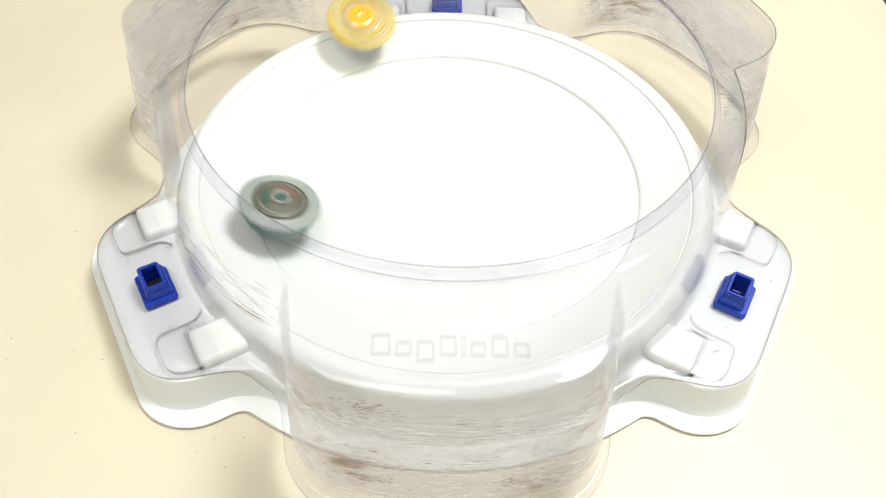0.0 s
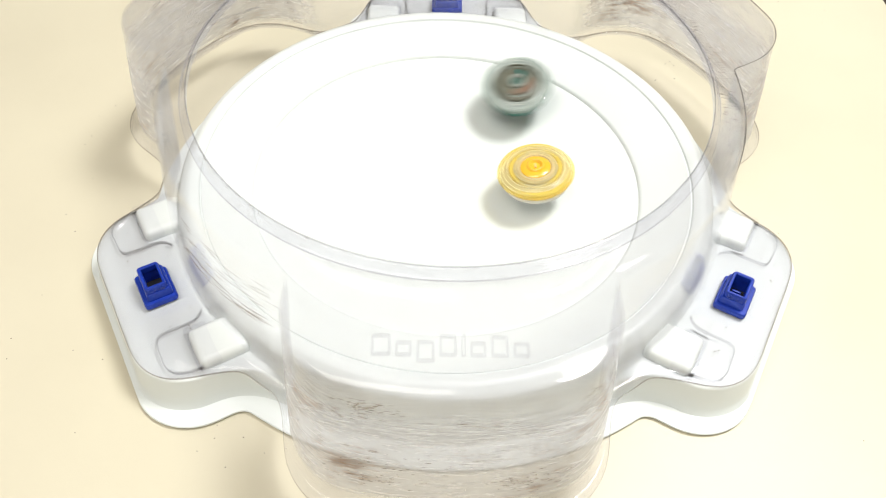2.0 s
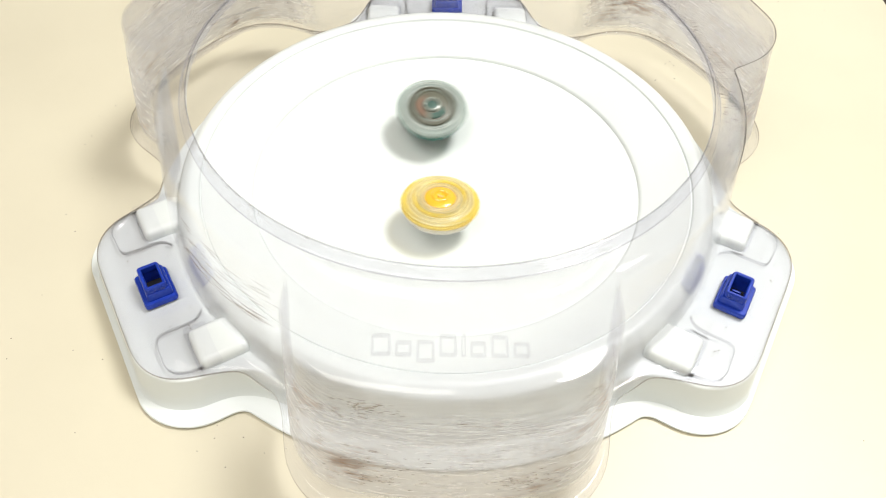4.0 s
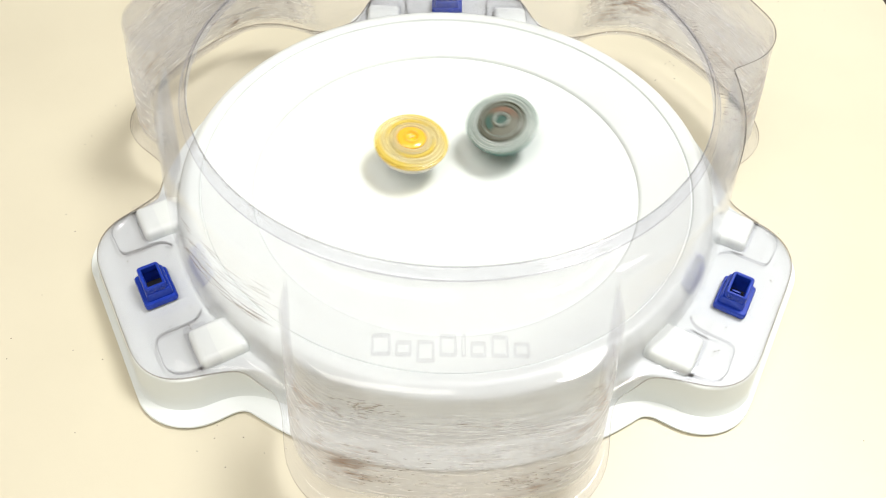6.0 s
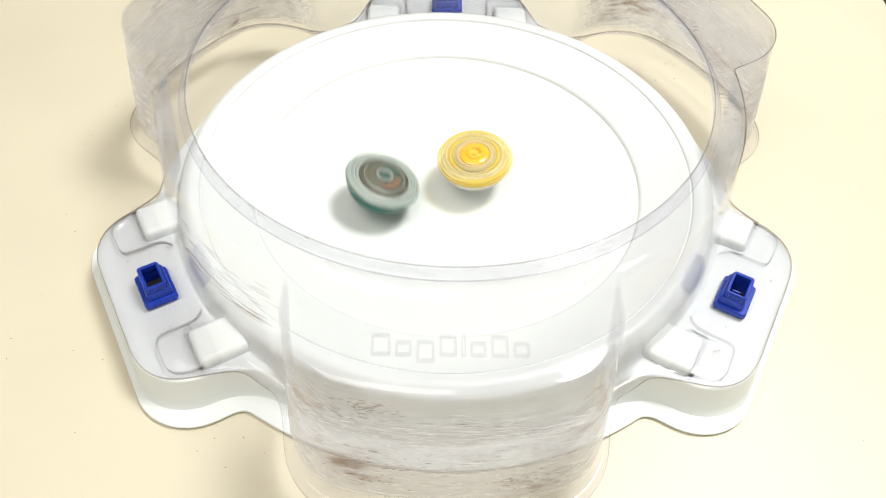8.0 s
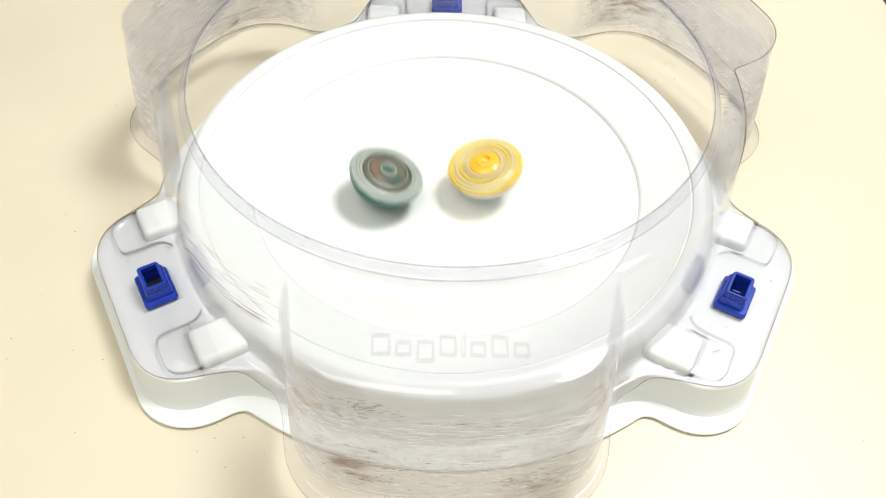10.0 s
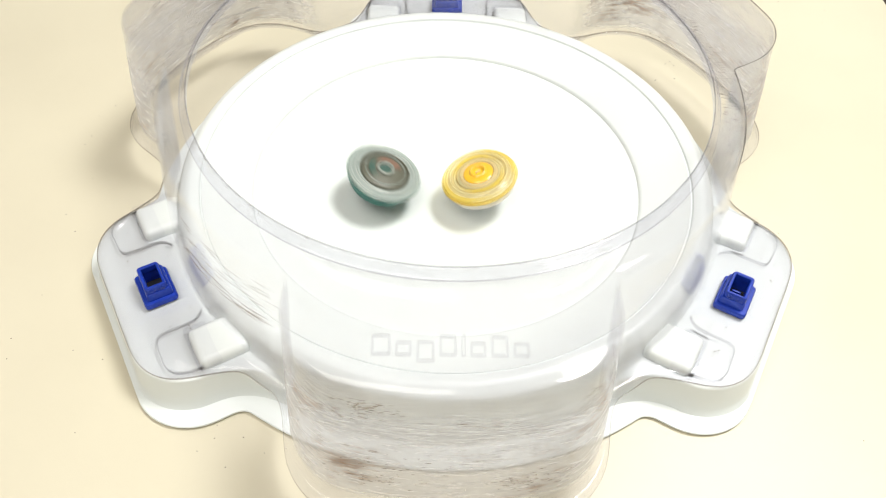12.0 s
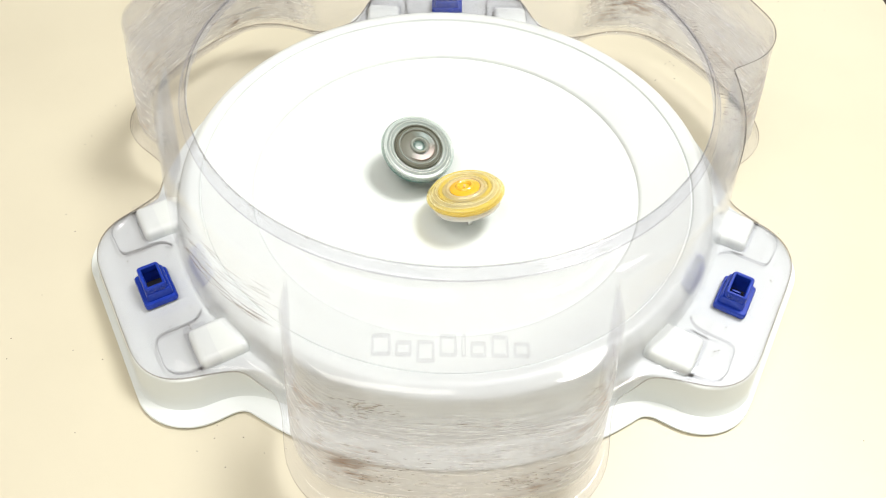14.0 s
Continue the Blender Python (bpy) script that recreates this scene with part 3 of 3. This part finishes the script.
def build_green_top():
    top = tagged(new("spinning_top"), "smoky grey-green spinning top with teal underside, spinning in the bowl", "spinning top", "spinning tops")
    top_lathe("tip", [(0, 0), (1.2, 0.1), (2.2, 0.8), (3.2, 2.4), (6.0, 3.6), (6.6, 5.4), (0, 5.4)], TEAL, top)
    top_lathe("driver", [(0, 4.8), (7.6, 5.0), (10.4, 6.6), (11.2, 8.2), (16.0, 10.4), (20.6, 14.2), (22.0, 16.6), (22.2, 18.4), (0, 18.6)], TEAL, top, "dark teal driver")
    top_lathe("forge_disc", [(6, 17.4), (22.0, 17.2), (23.2, 18.6), (23.6, 20.4), (23.0, 21.6), (6, 21.8)], TEAL, top)
    top_lathe("layer_ring", [(13.0, 21.8), (22.6, 21.7), (23.2, 21.9), (23.6, 22.8), (23.2, 23.7), (22.6, 24.4), (21.8, 24.2), (20.8, 25.2), (19.2, 25.6),
                             (18.2, 24.8), (17.0, 24.6), (16.6, 24.8), (15.0, 25.0), (13.4, 24.8)], SMOKE, top)
    # same added ring here, imitating the blur of the spinning edge
    top_lathe("blur_edge", [(23.4, 21.8), (24.8, 22.2), (25.1, 22.8), (24.8, 23.4), (23.4, 23.8)], BLUR_G, top, "see-through ring standing in for the edge's spin blur")
    # ridges of the smoky layer, with bright glints painted as pale rings
    for r, z in ((17.6, 24.7), (19.8, 25.4), (21.8, 24.2), (23.4, 24.2)):
        top_lathe("glint_ridge", [(r - 0.30, z - 0.2), (r - 0.12, z + 0.40), (r + 0.12, z + 0.40), (r + 0.30, z - 0.2)], GLINT, top)
    for a in (10, 130, 250):
        part("wing", arc_block(0.0208, 0.0244, 0.0219, 0.0252, a, a + 70, 16), SMOKE, top)
    top_lathe("inner_disc", [(4.0, 23.5), (15.2, 24.0), (15.2, 25.6), (14.0, 26.2), (12.6, 26.2), (12.0, 25.6), (7.0, 26.6), (4.0, 26.6)], OLIVE, top, "dark olive inner disc")
    top_lathe("disc_ring", [(13.0, 25.6), (13.1, 26.5), (13.35, 26.7), (13.6, 26.5), (13.7, 25.6)], SMOKE, top, "thin pale ring")
    top_lathe("dark_ring", [(15.3, 24.6), (15.5, 25.9), (16.0, 26.3), (16.5, 25.9), (16.7, 24.6)], OLIVE, top)
    part("inlay", arc_block(0.0068, 0.0112, 0.0256, 0.0268, 20, 120, 14, 0.0004), RED, top, "brick red inlay")
    part("inlay", arc_block(0.0068, 0.0112, 0.0256, 0.0268, 150, 220, 14, 0.0004), MOSS, top, "dark green inlay")
    top_lathe("hub_ring", [(3.8, 25.4), (5.8, 26.0), (6.0, 27.6), (5.4, 28.4), (4.8, 28.5), (4.2, 27.8), (3.8, 26.6)], STEEL, top, "bright ring round the hub")
    top_lathe("hub", [(0, 24.6), (4.0, 25.0), (4.0, 26.4), (2.8, 26.9), (1.2, 26.6), (0, 26.8)], MOSS, top, "dark green hub")
    for ob in top.children_recursive:
        ob.data.transform(Matrix.Diagonal((1, 1, TALL, 1)))
    return top


def build_grit():
    bm = bmesh.new()
    rng = random.Random(4)
    spots = [(-0.45, 0.40, -0.30, 0.35, 34, 0.0004, 0.25, 0.0), (-0.15, -0.05, -0.24, -0.17, 26, 0.0004, 0.20, 0.0),
             (-0.26, -0.19, -0.16, 0.10, 22, 0.0004, 0.236, 0.0), (-0.215, -0.140, -0.140, -0.040, 44, 0.0004, 0.182, DECK + 0.0016),
             (0.140, 0.215, -0.140, -0.040, 32, 0.0004, 0.182, DECK + 0.0016), (0.16, 0.24, 0.08, 0.17, 8, 0.0005, 0.185, 0.0)]
    for x0, x1, y0, y1, count, size, clear, z in spots:
        for _ in range(count):
            x, y = rng.uniform(x0, x1), rng.uniform(y0, y1)
            if math.hypot(x, y) < clear or (z and math.hypot(x, y) > 0.215):
                continue
            s = size * rng.uniform(0.5, 1.0)
            bmesh.ops.create_icosphere(bm, subdivisions=1, radius=s, matrix=Matrix.Translation((x, y, z + s * 0.4)) @ Matrix.Diagonal((1.4, 1, 0.6, 1)))
    tagged(part("table_grit", bm, SPECK), "tiny dark crumbs scattered on the table and lobes", "crumbs", kind="stuff")


build_room()
build_table()
build_base()
build_cover()
clip = build_clip()
for n, a in enumerate(LOBES):
    m = pose(0, 0, 0, 0, 0, a) @ pose(0.1948, 0, DECK + 0.0016)
    if n:
        copy_thing(clip, m)
    else:
        clip.matrix_basis = m
build_grit()
yellow_top = build_yellow_top()
green_top = build_green_top()


def motions():
    """The tops circle the bowl clockwise, spin, and lean towards the middle. Places of the tips in millimetres, every tenth of a second."""
    middle = Vector((0.0, -0.005))
    yellow = [
        (0.0, [(-67.3, 134.5), (-97.7, 92.5), (-114.0, 43.1), (-101.5, -3.6), (-60.0, -29.7), (1.7, -30.2), (56.0, -1.3), (82.4, 36.4), (78.1, 70.3), (59.9,
         96.6), (33.0, 111.9), (0.6, 99.3), (-4.0, 79.9), (10.1, 86.1), (12.4, 77.2), (10.0, 62.2), (14.4, 43.9), (26.4, 26.9), (41.4, 10.8), (52.9,
         0.6), (61.1, -4.9), (64.2, -5.3), (56.8, -4.4), (49.2, -8.3), (40.2, -18.4), (31.2, -31.9), (36.7, -44.5), (35.7, -44.5), (35.9, -41.4),
         (37.4, -32.2), (41.0, -14.9), (25.7, -3.7), (4.0, 5.5)]),
        (5.3, [(54.9, -19.3), (28.4, -29.4), (0.9, -38.9), (-9.4, -45.0), (-15.4, -27.8), (-24.8, -8.1), (-30.1, 16.2), (-26.1, 25.8), (-10.8, 25.8), (6.2,
         22.8), (18.9, 15.9), (22.2, 5.3), (19.0, -2.5), (10.7, -11.6), (20.6, -1.8), (15.6, 10.2), (6.2, 12.6), (15.6, 6.7), (21.5, 4.2), (19.1,
         -2.9), (9.1, -9.2), (-6.0, -18.4), (-18.5, -15.3), (-20.3, -8.9), (-16.3, -2.5), (-5.0, 10.1), (10.6, 13.9), (20.0, 11.4), (20.0, 4.3),
         (17.6, -10.3)]),
        (10.3, [(-4.4, -37.8), (-22.9, -29.3), (-29.6, -2.7), (-17.2, 21.1), (3.2, 29.4), (22.3, 22.8), (29.5, 0.4), (20.9, -29.8), (23.5, -47.8), (10.7,
         -48.3), (-0.8, -27.9), (-9.4, 3.1), (0.3, 23.0), (19.6, 27.2), (25.4, 21.9), (26.1, 11.8), (23.5, 1.2), (26.9, -7.8), (23.7, -19.5), (19.3,
         -21.5), (11.8, -17.4), (-0.9, -26.5), (-8.4, -33.9), (-11.1, -32.3), (-12.3, -31.1), (-11.8, -22.5), (-21.5, -5.4), (-19.5, 1.9), (-14.6,
         9.2), (-6.2, 22.8), (0.3, 24.3), (10.4, 19.2), (19.8, 16.9), (26.3, 7.8), (30.2, 3.8), (31.6, -16.4), (26.2, -24.9), (15.7, -27.1)]),
    ]
    green = [
        (0.0, [(-107.4, -49.8), (-78.0, -62.2), (-40.5, -48.5), (-15.5, -20.0), (-5.8, 15.9), (-6.1, 51.2), (-20.3, 71.5), (-39.2, 80.2), (-56.5, 76.3),
         (-66.5, 70.0), (-63.8, 44.9), (-42.9, 29.9), (-26.4, -3.6), (-15.5, -67.6), (14.2, -106.8), (54.4, -111.6), (94.2, -76.1), (126.7, -18.2),
         (115.2, 28.0), (89.0, 59.8), (52.5, 80.2), (16.0, 73.4), (-12.0, 50.2), (-29.8, 21.3), (-34.8, -9.1), (-28.5, -35.6), (-35.0, -51.8), (-29.5,
         -60.6), (-14.9, -68.9), (-5.7, -68.6), (-7.3, -70.8), (-8.8, -65.9), (-9.9, -63.0)]),
        (5.3, [(-74.8, -31.9), (-71.1, -32.4), (-58.0, -13.1), (-47.1, 17.2), (-29.0, 39.2), (-4.4, 52.8), (20.5, 55.3), (42.3, 47.1), (52.7, 27.0), (59.3,
         -6.1), (52.0, -32.0), (33.7, -56.1), (9.9, -67.6), (-17.4, -67.8), (-55.1, -64.4), (-66.7, -44.1), (-58.6, -14.0), (-52.5, 25.4), (-30.0,
         47.2), (-0.7, 56.5), (31.5, 51.1), (54.2, 29.5), (57.5, -0.9), (46.7, -34.7), (19.6, -53.8), (-12.2, -58.1), (-37.9, -45.4), (-49.6, -15.2),
         (-45.4, 14.6), (-29.4, 43.0)]),
        (10.3, [(12.1, 39.6), (39.2, 37.6), (50.1, 18.9), (39.3, -5.1), (6.0, -40.4), (-23.8, -42.8), (-37.5, -26.3), (-36.5, 1.5), (-26.8, 37.5), (4.2,
         44.4), (34.9, 33.2), (55.9, 10.5), (46.5, -20.4), (14.1, -45.8), (-11.8, -48.8), (-26.3, -44.0), (-37.2, -29.0), (-49.3, -7.2), (-55.3, 7.6),
         (-46.1, 23.4), (-32.4, 35.5), (-13.3, 47.1), (3.8, 54.2), (22.4, 47.3), (34.8, 35.6), (44.2, 15.8), (53.8, -5.0), (47.5, -27.0), (33.4,
         -36.2), (18.9, -51.5), (2.8, -54.3), (-9.9, -48.8), (-25.4, -36.7), (-32.0, -23.5), (-36.3, -9.7), (-38.9, 6.6), (-36.0, 15.1), (-25.5,
         25.4)]),
    ]
    lean_yellow = ((0, 0), (3, 0), (5.3, 1), (8.2, 2), (10.3, 8), (12, 10), (13, 13), (13.6, 13), (13.9, 19), (14, 12))
    lean_green = ((0, 0), (1.4, 0), (3, 3), (5.3, 6), (6.5, 10), (7.5, 12), (13.5, 12), (14, 16))

    def level(table, t):
        return float(np.interp(t, [a for a, _ in table], [b for _, b in table]))

    def hermite(p0, p1, m0, m1, s):
        return (2 * s ** 3 - 3 * s ** 2 + 1) * p0 + (s ** 3 - 2 * s ** 2 + s) * m0 + (3 * s ** 2 - 2 * s ** 3) * p1 + (s ** 3 - s ** 2) * m1

    def polar(p):
        d = Vector((p[0] / 1000, p[1] / 1000)) - middle
        return d.length, math.atan2(d.y, d.x)

    def place(t, stretches, turns):
        for n, (start, pts) in enumerate(stretches):
            end = start + 0.1 * (len(pts) - 1)
            if start - 1e-6 <= t <= end + 1e-6:
                f = min(max((t - start) / 0.1, 0), len(pts) - 1.0001)
                k, s = int(f), f - int(f)
                get = lambda i: np.array(pts[min(max(i, 0), len(pts) - 1)]) / 1000
                return Vector(hermite(get(k), get(k + 1), (get(k + 1) - get(k - 1)) / 2, (get(k + 2) - get(k)) / 2, s))
            if n + 1 < len(stretches) and end < t < stretches[n + 1][0]:
                ahead = stretches[n + 1]
                span, s = ahead[0] - end, (t - end) / (ahead[0] - end)
                r0, a0 = polar(pts[-1])
                r1, a1 = polar(ahead[1][0])
                sweep = (a0 - a1) % (2 * math.pi) + 2 * math.pi * turns[n]
                return middle + Vector((math.cos(a0 - sweep * s), math.sin(a0 - sweep * s))) * (r0 + (r1 - r0) * s)
        return Vector((0, 0))

    def rows(stretches, lean, turns, spin):
        made = []
        for k in range(14 * FPS + 1):
            t = k / FPS
            c = place(t, stretches, turns)
            inward = middle - c
            n = inward.length
            r = c.length
            slope = math.degrees(math.atan(2 * 0.019 * r / 0.127 ** 2 if r < 0.127 else 0.36))
            tilt = radians(slope + level(lean, t) * min(1, n / 0.015))
            axis = Vector((*(inward.normalized() * math.sin(tilt)), math.cos(tilt)))
            turn = Vector((0, 0, 1)).rotation_difference(axis).to_matrix().to_4x4()
            made.append((t, Matrix.Translation((c.x, c.y, floor_height(r))) @ turn @ pose(0, 0, 0, 0, 0, -spin * k)))
        return made

    walk(yellow_top, rows(yellow, lean_yellow, (1, 2), 86))
    walk(green_top, rows(green, lean_green, (1, 2), 86))


motions()
